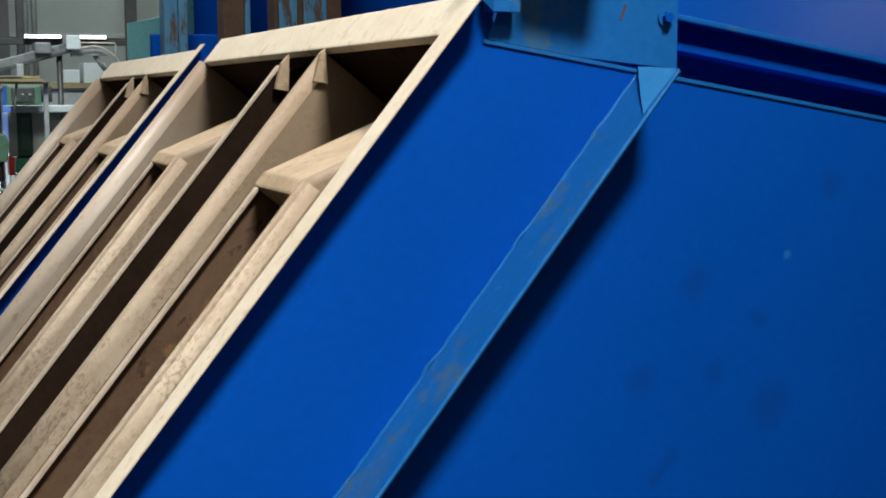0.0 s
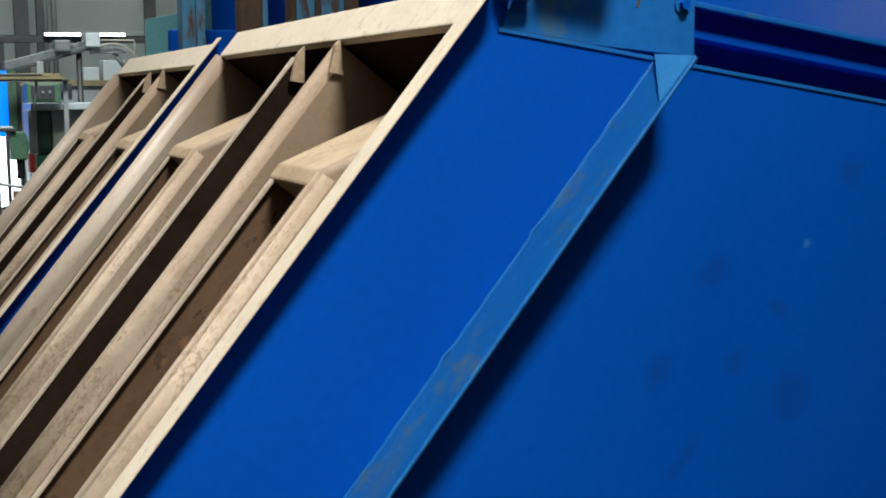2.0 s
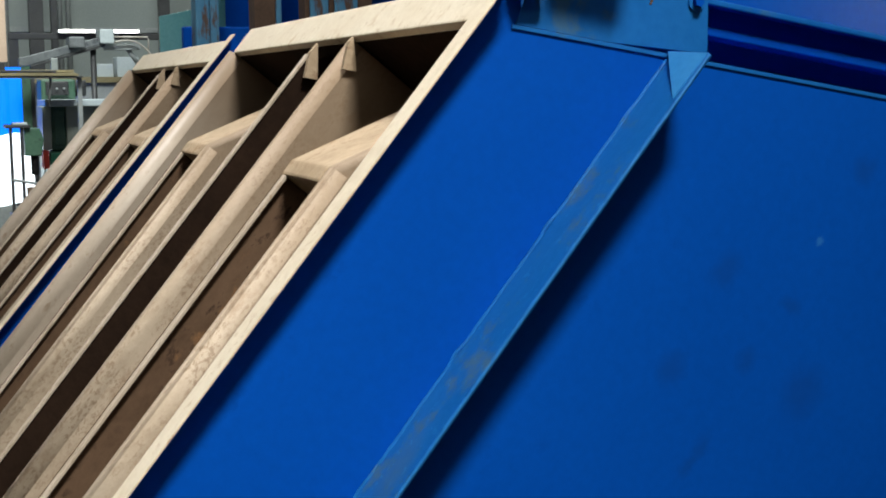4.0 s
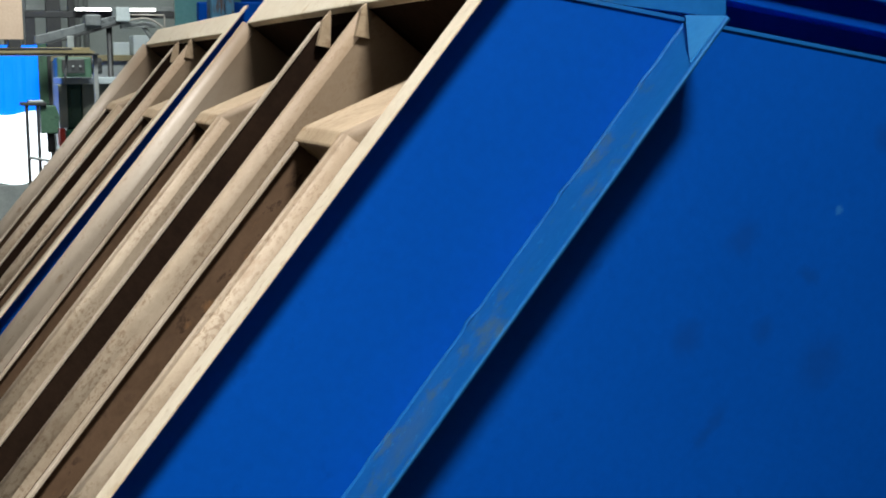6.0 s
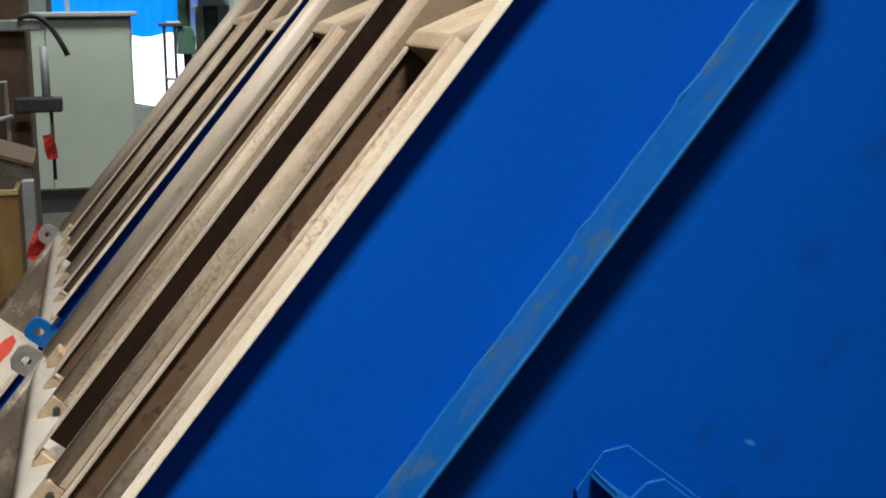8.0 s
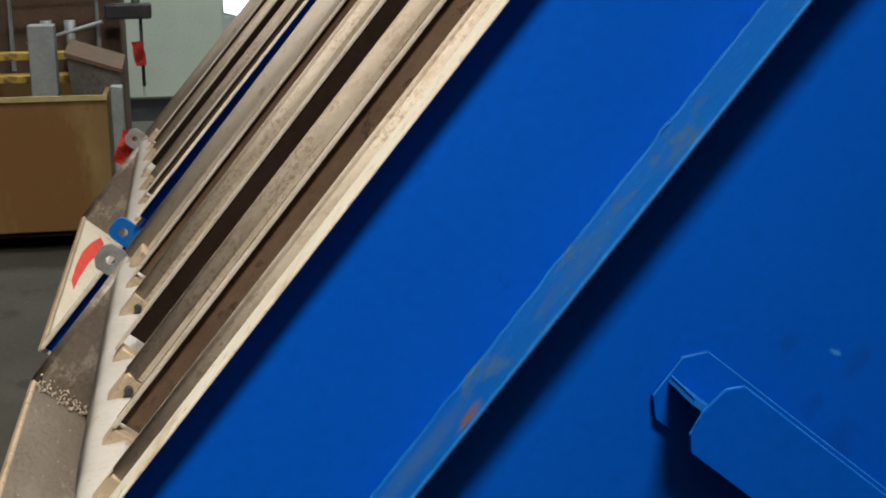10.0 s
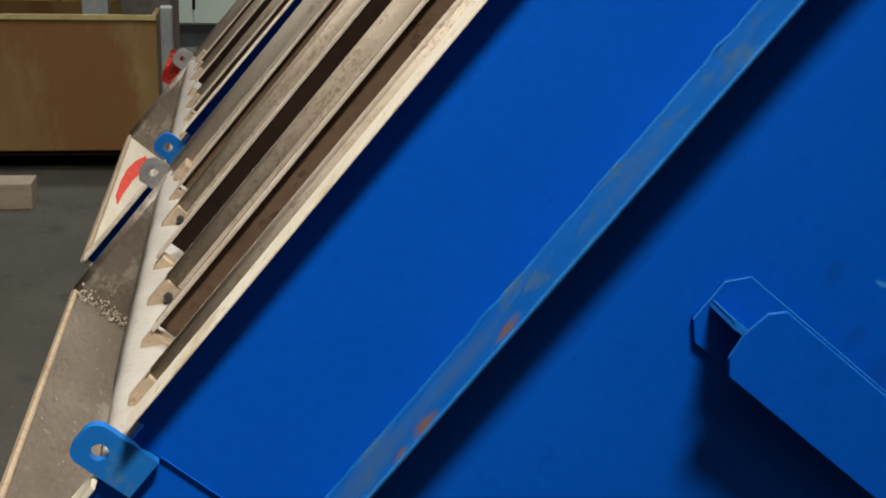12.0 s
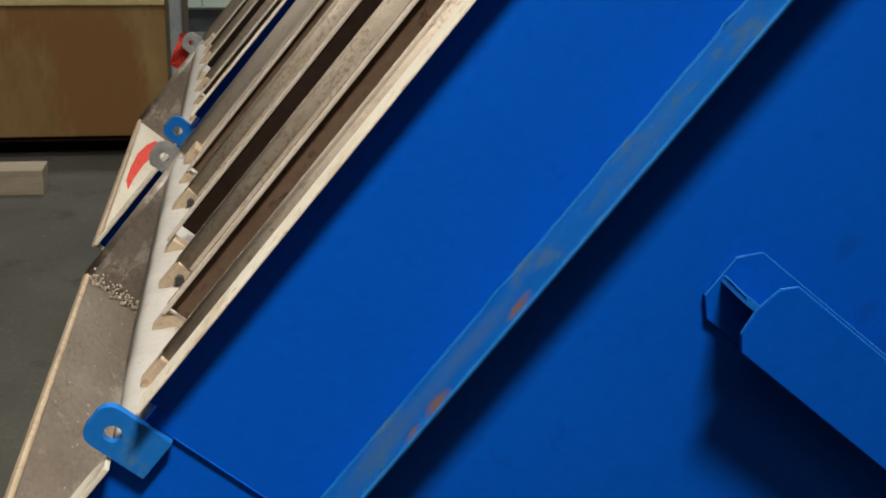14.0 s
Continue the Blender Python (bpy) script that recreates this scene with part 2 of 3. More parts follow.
def holed(outline, hole, r, axis, a, b, bm=None):
    """A plate with a round hole; the outline is star-shaped as seen from the hole."""
    bm = bm or bmesh.new()
    k, loops = 32, []

    def edge_at(q):
        d = Vector((math.cos(q), math.sin(q)))
        best = 1e9
        for p0, p1 in zip(outline, outline[1:] + outline[:1]):
            p, e = Vector(p0) - Vector(hole), Vector(p1) - Vector(p0)
            det = d.x * -e.y + e.x * d.y
            if abs(det) < 1e-9:
                continue
            t, s = (p.x * -e.y + e.x * p.y) / det, (d.x * p.y - d.y * p.x) / det
            if t > 0 and -1e-6 <= s <= 1 + 1e-6:
                best = min(best, t)
        return best
    corner = [math.atan2(p[1] - hole[1], p[0] - hole[0]) % (2 * math.pi) for p in outline]
    turns = sorted([2 * math.pi * i / k for i in range(k)] + corner)
    turns = [q for i, q in enumerate(turns) if i == 0 or q - turns[i - 1] > 1e-4]

    def put(x, y, c):
        return {"x": (c, x, y), "y": (x, c, y), "z": (x, y, c)}[axis]
    for c in (a, b):
        loops.append([bm.verts.new(put(hole[0] + math.cos(q) * edge_at(q), hole[1] + math.sin(q) * edge_at(q), c)) for q in turns])
        loops.append([bm.verts.new(put(hole[0] + math.cos(q) * r, hole[1] + math.sin(q) * r, c)) for q in turns])
    m = len(turns)
    fs = []
    for i in range(m):
        j = (i + 1) % m
        for p, q in ((0, 1), (1, 3), (3, 2), (2, 0)):
            fs.append(bm.faces.new((loops[p][i], loops[p][j], loops[q][j], loops[q][i])))
    bmesh.ops.recalc_face_normals(bm, faces=fs)
    return bm


def mesh_of(name, bm, material):
    me = bpy.data.meshes.new(name)
    bm.to_mesh(me)
    bm.free()
    me.materials.append(material)
    return me


def part(name, bm, material, parent, label=""):
    ob = new(name, mesh_of(name, bm, material))
    ob.parent = parent
    return tagged(ob, label)


def thing(name, at, label, category, group="", bm=None, material=None, kind=""):
    ob = new(name, mesh_of(name, bm, material) if bm else None)
    ob.matrix_basis = at if isinstance(at, Matrix) else Matrix.Translation(at)
    return tagged(ob, label, category, group, kind)


# ---- the hall ----
X0, X1, Y0, Y1, TOP = -9.0, 11.0, -8.0, 15.0, 6.6
thing("floor", (0, 0, 0), "worn grey-brown concrete workshop floor", "floor", bm=box(X0, X1, Y0, Y1, -0.2, 0), material=CONCRETE, kind="structure")
thing("ceiling", (0, 0, 0), "plain grey hall ceiling", "ceiling", bm=box(X0, X1, Y0, Y1, TOP, TOP + 0.2), material=WALLGREY, kind="structure")
back = thing("wall_north", (0, 0, 0), "grey panelled hall wall", "wall", bm=box(X0, X1, Y1, Y1 + 0.2, 0, TOP), material=WALLGREY, kind="structure")
thing("wall_south", (0, 0, 0), "plain grey hall wall", "wall", bm=box(X0, X1, Y0 - 0.2, Y0, 0, TOP), material=WALLGREY, kind="structure")
thing("wall_west", (0, 0, 0), "plain grey hall wall", "wall", bm=box(X0 - 0.2, X0, Y0, Y1, 0, TOP), material=WALLGREY, kind="structure")
thing("wall_east", (0, 0, 0), "plain grey hall wall", "wall", bm=box(X1, X1 + 0.2, Y0, Y1, 0, TOP), material=WALLGREY, kind="structure")

# ---- the sloping chute units: local x runs up the slope, y into the row, z off the face ----
SLOPE = 50.82
UNIT = pose(0.2292, 0.0, 0.6854, 0, -SLOPE, 0)
PITCH = 1.852
INTO = UNIT.inverted()


def flat(points):
    """World x, z on the side plate to the unit's own x, z."""
    return [tuple((INTO @ Vector((x, 0, z)))[i] for i in (0, 2)) for x, z in points]


def in_unit(bm):
    bm.transform(INTO)
    return bm


# soft dark smudges and pale chips on the side plate: world x, z, reach along and across, turn is left to the ragged warp
SMUDGED = [((x, 0.0, z), (a, 0.2, b)) for x, z, a, b in ((1.384, 1.18, 0.03, 0.024), (1.435, 1.047, 0.03, 0.014), (1.742, 1.478, 0.024, 0.024), (1.604, 1.263, 0.014, 0.024), (1.479, 1.33, 0.034, 0.026), (1.412, 1.017, 0.02, 0.013), (1.519, 1.182, 0.022, 0.018), (1.222, 0.92, 0.024, 0.014), (1.332, 0.891, 0.03, 0.018), (1.263, 0.827, 0.022, 0.014), (1.63, 1.12, 0.05, 0.04), (1.30, 0.76, 0.04, 0.03))]
PLATEPAINT = surface("side_plate_paint", (0.0, 0.072, 0.43), (0.0, 0.084, 0.49), 2.0, 0.5, bump=0.02, sheen=0.09, flecks=(0.0, 0.062, 0.38), fleck_scale=16, fleck_cut=0.64,
                     stains=[(tuple(INTO @ Vector(p)), r, (0.004, 0.045, 0.23), 0.38) for p, r in SMUDGED] + [(tuple(INTO @ Vector((1.293, 0, 0.903))), (0.006, 0.2, 0.008), (0.05, 0.27, 0.62), 0.7), (tuple(INTO @ Vector((1.656, 0, 1.366))), (0.008, 0.2, 0.007), (0.03, 0.2, 0.55), 0.5)])


def wall_bar(outline, v0, v1, r):
    """A standing wall of the given outline up the slope, its upper edges well rounded."""
    bm = prism(outline, "y", v0, v1)
    crest = [e for e in bm.edges if all(v.co.z > -0.19 for v in e.verts) and abs(e.verts[0].co.y - e.verts[1].co.y) < 1e-6]
    made = bmesh.ops.bevel(bm, geom=crest, offset=r, segments=5, affect="EDGES", profile=0.5)
    for f in made["faces"]:
        f.smooth = True
    return bm


HEADED = [(0.05, -0.2), (0.05, 0.0), (1.05, 0.0), (1.28, -0.125), (1.28, -0.2)]
STRAIGHT = [(0.06, -0.22), (0.06, 0.0), (1.32, 0.0), (1.32, -0.22)]


def round_bar(a, b, v0, v1, deep=0.06):
    """A half-round bar along the slope, its crest just proud of the wall that carries it."""
    c, r = (v0 + v1) / 2, (v1 - v0) / 2
    arc = [(c + r * math.cos(q), -r + 0.0008 + r * math.sin(q)) for q in np.linspace(0, math.pi, 13)]
    bm = prism([(float(y), float(z)) for y, z in arc] + [(v0, -deep), (v1, -deep)], "x", a, b)
    for f in bm.faces:
        f.smooth = len(f.verts) == 4 and f.calc_center_median().z > -r
    return bm


def trough(unit, v0, v1, lip):
    """An open trough between two bars: rounded wall, thin lip on an inner wall, and a sloping roof at its head."""
    t = part("trough", wall_bar(HEADED, v0, v1, 0.012), TAN, unit)
    part("bar", round_bar(0.062, 1.048, v0 - 0.007, v1 + 0.003, 0.14), TAN, t, "round-topped worn tan bar")
    part("lip", box(0.04, 1.02, lip - 0.03, lip - 0.010, -0.006, 0.0, 0.002), LIPEDGE, t, "rubbed pale lip")
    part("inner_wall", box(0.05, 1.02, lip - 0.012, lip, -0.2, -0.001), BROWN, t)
    part("trough_floor", box(0.05, 1.02, v1, lip - 0.014, -0.21, -0.19), DIRTSHADE, t)
    part("head_roof", prism([(1.0205, 0.0005), (1.05, 0.0005), (1.28, -0.1245), (1.28, -0.2), (1.0205, -0.2)], "y", v1 - 0.012, lip, 0.005), HEAD, t)


def chute_unit():
    u = thing("chute_unit", UNIT, "large blue steel chute with a sloping cream-coated barred face", "chute", "row of chutes")
    # blue side plate: the sheet above the seam and the lower sheet set back a little
    upper = flat([(1.132, 1.698), (2.75, 1.435), (2.75, 0.0)])
    plate = part("side_plate", prism([(0.035, -0.005), (1.40, -0.005), upper[0], upper[1], upper[2], (0.035, -1.25)], "y", 0.0, 0.014), PLATEPAINT, u)
    part("lower_plate", prism([(-0.394, -0.005), (0.033, -0.005), (0.033, -0.95), (-0.394, -0.60)], "y", 0.005, 0.014), BLUE, u)
    rib = part("rib", box(-0.3, 1.482, -0.105, 0.0, -0.276, -0.268, 0.002), RIBPAINT, u, "faded light blue flat-bar rib with rust spots")
    # cream face frame
    part("near_rail", box(0.062, 1.40, -0.06, -0.008, 0.0195, 0.0225, 0.001), CREAM, u)
    part("rail_web", prism([(-0.010, 0.019), (-0.0005, 0.019), (-0.0002, -0.022), (-0.0006, -0.022)], "x", 0.062, 1.398), BLUE, u)
    part("apron_edge", box(-0.381, -0.036, -0.036, 0.012, -0.002, 0.006, 0.002), CREAM, u)
    lintel = part("lintel", box(1.322, 1.40, 0.016, 1.60, -0.012, 0.006, 0.004), CREAM, u)
    # Near-black carries the shade under the lintel in its colour.
    part("lintel_body", box(1.3222, 1.398, 0.016, 1.598, -0.2, -0.0125), DIRTSHADE, lintel)
    part("end_cap", box(1.325, 1.40, 0.0145, 0.0155, -0.3, -0.0125), BLUE, u)
    part("far_wall", wall_bar([(0.012, -0.3), (0.012, 0.014), (1.3215, 0.014), (1.3215, -0.3)], 1.575, 1.645, 0.034), FARTAN, u, "smooth pale grey-tan rounded wall")
    part("apron_wall", wall_bar([(-0.3835, -0.3), (-0.3835, 0.010), (0.0115, 0.010), (0.0115, -0.3)], 1.565, 1.598, 0.0155), DUSTY, u)
    part("base_plate", box(0.02, 1.36, 0.015, 1.585, -0.235, -0.22), DIRTSHADE, u)
    part("near_wall", box(0.02, 1.3215, 0.015, 0.03, -0.22, 0.004), TAN, u)
    divider = part("divider", wall_bar(STRAIGHT, 0.603, 0.642, 0.012), TAN, u)
    part("bar", round_bar(0.066, 1.318, 0.596, 0.645, 0.15), TAN, divider, "round-topped worn tan bar")
    part("fin", prism([(0.06, -0.22), (0.06, 0.0), (1.27, 0.0), (1.32, -0.035), (1.32, -0.22)], "y", 0.832, 0.847), DIRTSHADE, u)
    part("fin_edge", box(0.02, 1.29, 0.826, 0.849, 0.0005, 0.006, 0.002), LIPEDGE, u, "worn bare edge")
    trough(u, 0.168, 0.207, 0.42)
    trough(u, 1.115, 1.155, 1.355)
    for v, du in ((0.588, 0.0), (0.812, -0.016)):
        bm = bmesh.new()
        front = [(1.3215 + du * 0.3, v, 0.005), (1.308 + du, v - 0.002, 0.007), (1.261 + du, v - 0.004, -0.014), (1.274 + du, v - 0.004, -0.038)]
        vs = [bm.verts.new(p) for p in front] + [bm.verts.new((p[0], p[1] + 0.014, p[2])) for p in front]
        bmesh.ops.convex_hull(bm, input=vs)
        part("gusset", bm, HEAD, u)
    # foot of the face: rolled bead, flange, tabs, apron
    bm, rings = bmesh.new(), []
    for k in range(61):
        v = 0.012 + 1.56 * k / 60
        low = -0.022 - 0.048 * min(1.0, v / 0.4) + 0.0012 * math.sin(19 * v)
        dz = 0.0008 * math.sin(31 * v)
        outline = [(low, -0.014), (low + 0.003, -0.006), (-0.034, 0.004 + dz), (-0.025, 0.0075 + dz), (-0.015, 0.0085 + dz), (-0.006, 0.005 + dz), (0.002, -0.002), (0.034, -0.03), (0.034, -0.075), (low, -0.075)]
        outline[2] = (max(-0.034, low + 0.006), outline[2][1])
        rings.append([bm.verts.new((x, v, z)) for x, z in outline])
    for r0, r1 in zip(rings, rings[1:]):
        for k in range(10):
            f = bm.faces.new((r0[k], r0[(k + 1) % 10], r1[(k + 1) % 10], r1[k]))
            f.smooth = 1 <= k <= 6
    bm.faces.new(rings[0][::-1])
    bm.faces.new(rings[-1])
    bmesh.ops.recalc_face_normals(bm, faces=bm.faces[:])
    part("foot_flange", bm, WHITE, u, "white-coated folded steel flange with a bright ridge")
    part("apron", box(-0.394, -0.384, 0.0, 1.60, -0.3, -0.006), DUSTY, u)
    part("apron_floor", box(-0.3835, 0.02, 0.015, 1.574, -0.3, -0.29), DIRTSHADE, u)
    part("apron_rim", box(-0.40, -0.378, -0.006, 1.597, -0.0055, 0.007, 0.005), HEAD, u, "pale rubbed rim")
    part("apron_back", box(-0.02, -0.012, 0.015, 1.585, -0.2, -0.02), TAN, u)
    for a0, a1, v, v1, low in ((0.006, 0.0605, 0.160, 0.2, 0.0), (0.0, 0.040, 0.392, 0.432, -0.004), (0.0, 0.0645, 0.598, 0.645, -0.002), (-0.004, 0.035, 0.806, 0.85, -0.001), (0.0, 0.0605, 1.106, 1.15, 0.0), (0.0, 0.04, 1.322, 1.36, -0.004), (0.01, 0.06, 1.50, 1.575, -0.002)):
        part("tab", box(a0, a1, v, v1, -0.075, low - 0.001, 0.003), HEAD, u, "sanded tan end block")
    for v in (0.5975, 1.1055):
        part("bolt", tube([(0.042, v, -0.022), (0.042, v - 0.012, -0.022)], 0.0085, 6), DARKSTEEL, u, "dark hexagon bolt")
    # lifting lugs
    out = [(-0.03, -0.05), (0.034, -0.05), (0.034, 0.030)]
    out += [(0.012 + 0.022 * math.cos(q), 0.034 + 0.022 * math.sin(q)) for q in np.linspace(0.2, 1.5, 5)]
    out += [(-0.010 + 0.020 * math.cos(q), 0.036 + 0.020 * math.sin(q)) for q in np.linspace(1.65, 3.1, 5)]
    part("lug", holed(out, (0.0, 0.021), 0.0125, "y", -0.016, -0.001), RIB, u, "blue painted lifting lug with a round hole")
    ring = [(-0.062, 0.008), (-0.064, 0.048), (-0.046, 0.064), (-0.010, 0.066), (0.008, 0.05), (0.012, -0.012), (-0.04, -0.014)]
    part("eye_lug", holed(ring[:], (-0.028, 0.03), 0.012, "y", 1.60, 1.614), ZINC, u, "bare galvanised steel lifting eye")
    return u


unit = chute_unit()
far_unit = copy_thing(unit, Matrix.Translation((0, PITCH, 0)) @ UNIT @ pose(-0.004, 0, 0, 0, 0.8, 0))


def h_beam():
    """A short length of H-section, flanges parallel to the plate, corners cut off at its end."""
    b = thing("h_beam", UNIT, "blue painted steel H-beam stub welded to the side plate", "beam")
    near = flat([(1.034, 0.842), (1.053, 0.875), (1.083, 0.902), (1.107, 0.905), (1.60, 0.505), (1.53, 0.41), (1.036, 0.817)])
    farf = flat([(1.017, 0.862), (1.058, 0.915), (1.095, 0.921), (1.60, 0.512), (1.53, 0.42), (1.022, 0.827)])
    part("flange", prism(near, "y", -0.111, -0.102, 0.001), BLUE, b)
    part("flange", prism(farf, "y", -0.011, -0.001, 0.001), BLUE, b)
    web = flat([(1.043, 0.889), (1.53, 0.494), (1.525, 0.487), (1.038, 0.882)])
    part("web", prism(web, "y", -0.102, -0.011), RIB, b)
    return b


h_beam()

# ---- the top of the side: bracket, ledge and hopper ----
head = thing("hopper_head", (0, 0, 0), "blue hopper wall with beams above the side plate", "hopper")
E = Vector((math.cos(radians(-9.2)), 0, math.sin(radians(-9.2))))


def along(a, b, y0, y1, h0, h1, bevel=0.002):
    """A bar that runs with the plate's top edge, from a to b metres along it, h above it."""
    bm = box(a, b, y0, y1, h0, h1, bevel)
    bm.transform(Matrix.Translation((1.109, 0, 1.703)) @ Euler((0, radians(9.2), 0)).to_matrix().to_4x4())
    return bm


def seat(bm):
    bm.transform(Matrix.Translation((1.109, 0, 1.703)) @ Euler((0, radians(9.2), 0)).to_matrix().to_4x4())
    return bm


def hull(points):
    bm = bmesh.new()
    bmesh.ops.convex_hull(bm, input=[bm.verts.new(p) for p in points])
    bmesh.ops.recalc_face_normals(bm, faces=bm.faces[:])
    return bm


# PALEBLUE: light caught by the corner gusset, put into its colour.
PALEBLUE = surface("lit_pale_blue", (0.02, 0.22, 0.58), (0.05, 0.28, 0.64), 12, 0.4, bump=0.05, sheen=0.3)
GLOSSBLUE = surface("glossy_blue_paint", (0.0, 0.068, 0.40), (0.002, 0.08, 0.45), 3.0, 0.2, bump=0.02, sheen=0.4)
part("ledge", along(0.0, 2.0, 0.001, 0.16, -0.012, 0.002), BLUE, head)
part("back_wall", along(0.22, 2.2, 0.24, 0.255, -0.12, 1.2), BLUE, head)
part("beam", seat(prism([(0.080, 0.108), (0.120, 0.104), (0.19, 0.50), (0.135, 0.50)], "x", 0.28, 2.0, 0.003)), GLOSSBLUE, head, "glossy blue sloping beam")
part("beam_edge", along(0.28, 2.0, 0.074, 0.083, 0.103, 0.112, 0.002), RIB, head)
part("lower_beam", along(0.28, 0.98, 0.10, 0.16, 0.058, 0.072, 0.003), BLUE, head)
part("bead_strip", along(0.0, 2.0, -0.003, 0.003, -0.002, 0.004, 0.0008), RIB, head)
part("stub_box", hull([(x, y, z) for x, y in ((1.112, -0.03), (1.154, -0.03), (1.154, -0.003), (1.108, -0.003)) for z in (1.745, 1.90)] + [(1.100, -0.02, 1.76), (1.100, -0.02, 1.90)]), RIB, head, "chipped light blue stub")
# Unseen bar, added only to cast the dark patch on the bracket.
part("clamp_bar", along(0.03, 0.155, -0.085, -0.003, 0.14, 0.30, 0.004), RIB, head)
# the bracket: one flat plate in line with the side plate
bracket = part("bracket", prism([(1.115, 1.7065), (1.262, 1.6825), (1.437, 1.665), (1.437, 2.15), (1.17, 2.15), (1.138, 1.765)], "y", -0.0025, 0.008, 0.0008), RIB, head, "light blue bolted bracket plate")
part("washer", tube([(1.415, -0.0025, 1.743), (1.415, -0.006, 1.743)], 0.014, 16), RIB, bracket)
part("bolt", tube([(1.415, -0.006, 1.743), (1.415, -0.015, 1.743)], 0.008, 6), BLUE, bracket, "blue painted hexagon bolt")
part("slot", prism([(1.334, 1.738), (1.338, 1.738), (1.346, 1.760), (1.342, 1.761)], "y", -0.0034, -0.002), RUSTSTEEL, bracket, "rusty scrape")
part("corner_gusset", hull([(1.372, -0.004, 1.663), (1.366, -0.004, 1.669), (1.372, -0.104, 1.664), (1.3175, -0.0985, 1.600), (1.324, -0.0985, 1.598)]), PALEBLUE, head, "blue corner gusset in a brightened colour")

# ---- what stands behind: tank, timber, cabinet, machines ----
block = thing("timber_block", (-0.685, 3.80, 0), "pale sawn timber block lying on the concrete floor", "timber", bm=box(0, 0.225, 0, 0.16, 0, 0.108, 0.004), material=WOOD)


def tank():
    t = thing("storage_tank", (0, 0, 0), "open yellowed plastic tank with brown rust stains", "tank")
    part("front_wall", box(-2.4, 0.03, 4.45, 4.475, 0.10, 0.722, 0.006), TANKPLASTIC, t)
    part("side_wall", box(0.008, 0.03, 4.476, 5.4, 0.10, 0.722, 0.004), TANKPLASTIC, t)
    part("back_wall", box(-2.4, 0.03, 5.401, 5.425, 0.0, 0.722, 0.004), TANKPLASTIC, t)
    # Near-black floor and an added block put the gap's shade into colour.
    part("tank_floor", box(-2.4, 0.03, 4.476, 5.4, 0.075, 0.099), DIRTSHADE, t)
    part("skid", box(-2.4, 0.0, 4.62, 5.38, 0.0, 0.074), DIRTSHADE, t)
    part("corner_post", box(0.045, 0.10, 4.455, 4.53, 0.06, 0.76, 0.008), MACHGREY, t, "pale grey steel corner post")
    part("rim", box(-2.4, 0.03, 4.44, 4.449, 0.70, 0.726, 0.003), RIM, t, "yellowed rim")
    return t


tank()


def scrap_bin():
    s = thing("steel_hopper_bin", (-0.03, 4.95, 0.085), "dull steel hopper bin with a rusty flared top", "bin")
    bm = bmesh.new()
    lo = [bm.verts.new(p) for p in ((-0.07, -0.12, 0), (0.07, -0.12, 0), (0.07, 0.12, 0), (-0.07, 0.12, 0))]
    hi = [bm.verts.new(p) for p in ((-0.13, -0.2, 0.78), (0.11, -0.2, 0.70), (0.11, 0.2, 0.72), (-0.13, 0.2, 0.80))]
    bm.faces.new(lo[::-1])
    for i in range(4):
        bm.faces.new((lo[i], lo[(i + 1) % 4], hi[(i + 1) % 4], hi[i]))
    part("body", bm, BINSTEEL, s)
    bm = bmesh.new()
    vs = [bm.verts.new(p) for p in ((-0.14, -0.21, 0.785), (0.12, -0.21, 0.70), (0.12, 0.21, 0.725), (-0.14, 0.21, 0.81))]
    vs += [bm.verts.new(v.co + Vector((0, 0, 0.02))) for v in vs]
    bmesh.ops.convex_hull(bm, input=vs)
    part("top_flange", bm, RUSTSTEEL, s, "rusty top flange")
    return s


scrap_bin()
thing("steel_post", (-0.33, 4.75, 0.085), "dark grey steel post standing in the tank", "post", bm=box(0, 0.12, 0, 0.12, 0, 0.93, 0.006), material=MACHGREY)
for z, y in ((0.70, 4.95), (0.80, 5.05)):
    thing("yellow_bar", (-2.0, y, z), "yellow painted bar lying across the tank", "bar", "bars on the tank", bm=box(0, 1.88, 0, 0.10, 0.025, 0.06, 0.004), material=YELLOW)


def press():
    p = thing("drilling_machine", (0, 0, 0), "old brown machine column with spindle head and hose", "machine")
    part("column", box(-1.0, 0.05, 5.7, 6.3, 0.0, 2.2, 0.03), RUSTSTEEL, p)
    part("cross_rail", box(-1.0, 0.14, 5.62, 5.69, 1.40, 1.46, 0.01), MACHGREY, p)
    part("head_arm", box(-0.02, 0.22, 5.5, 5.61, 0.98, 1.06, 0.012), DARKSTEEL, p)
    part("spindle", tube([(0.14, 5.56, 1.0), (0.14, 5.56, 1.32)], 0.022, 14), MACHGREY, p)
    part("drill_rod", tube([(0.16, 5.56, 0.62), (0.16, 5.56, 0.98)], 0.009, 8), DARKSTEEL, p)
    part("hose", tube([(0.02 + 0.24 * q, 5.6, 1.46 + 0.06 * math.sin(2.6 * q) - 0.22 * q ** 2) for q in np.linspace(0, 1, 12)], 0.014, 8), DARKSTEEL, p, "black hose")
    part("guard_frame", tube([(-0.5, 5.55, 0.72), (-0.5, 5.55, 1.12), (-0.06, 5.55, 1.14), (-0.06, 5.55, 0.72)], 0.014, 6), MACHGREY, p)
    part("lever", tube([(-0.42, 5.5, 0.86), (-0.03, 5.5, 0.97)], 0.012, 8), MACHGREY, p)
    for x in (-0.32, -0.2):
        part("valve", tube([(x, 5.52, 0.78), (x, 5.52, 0.98)], 0.03, 10), MACHGREY, p)
    return p


press()


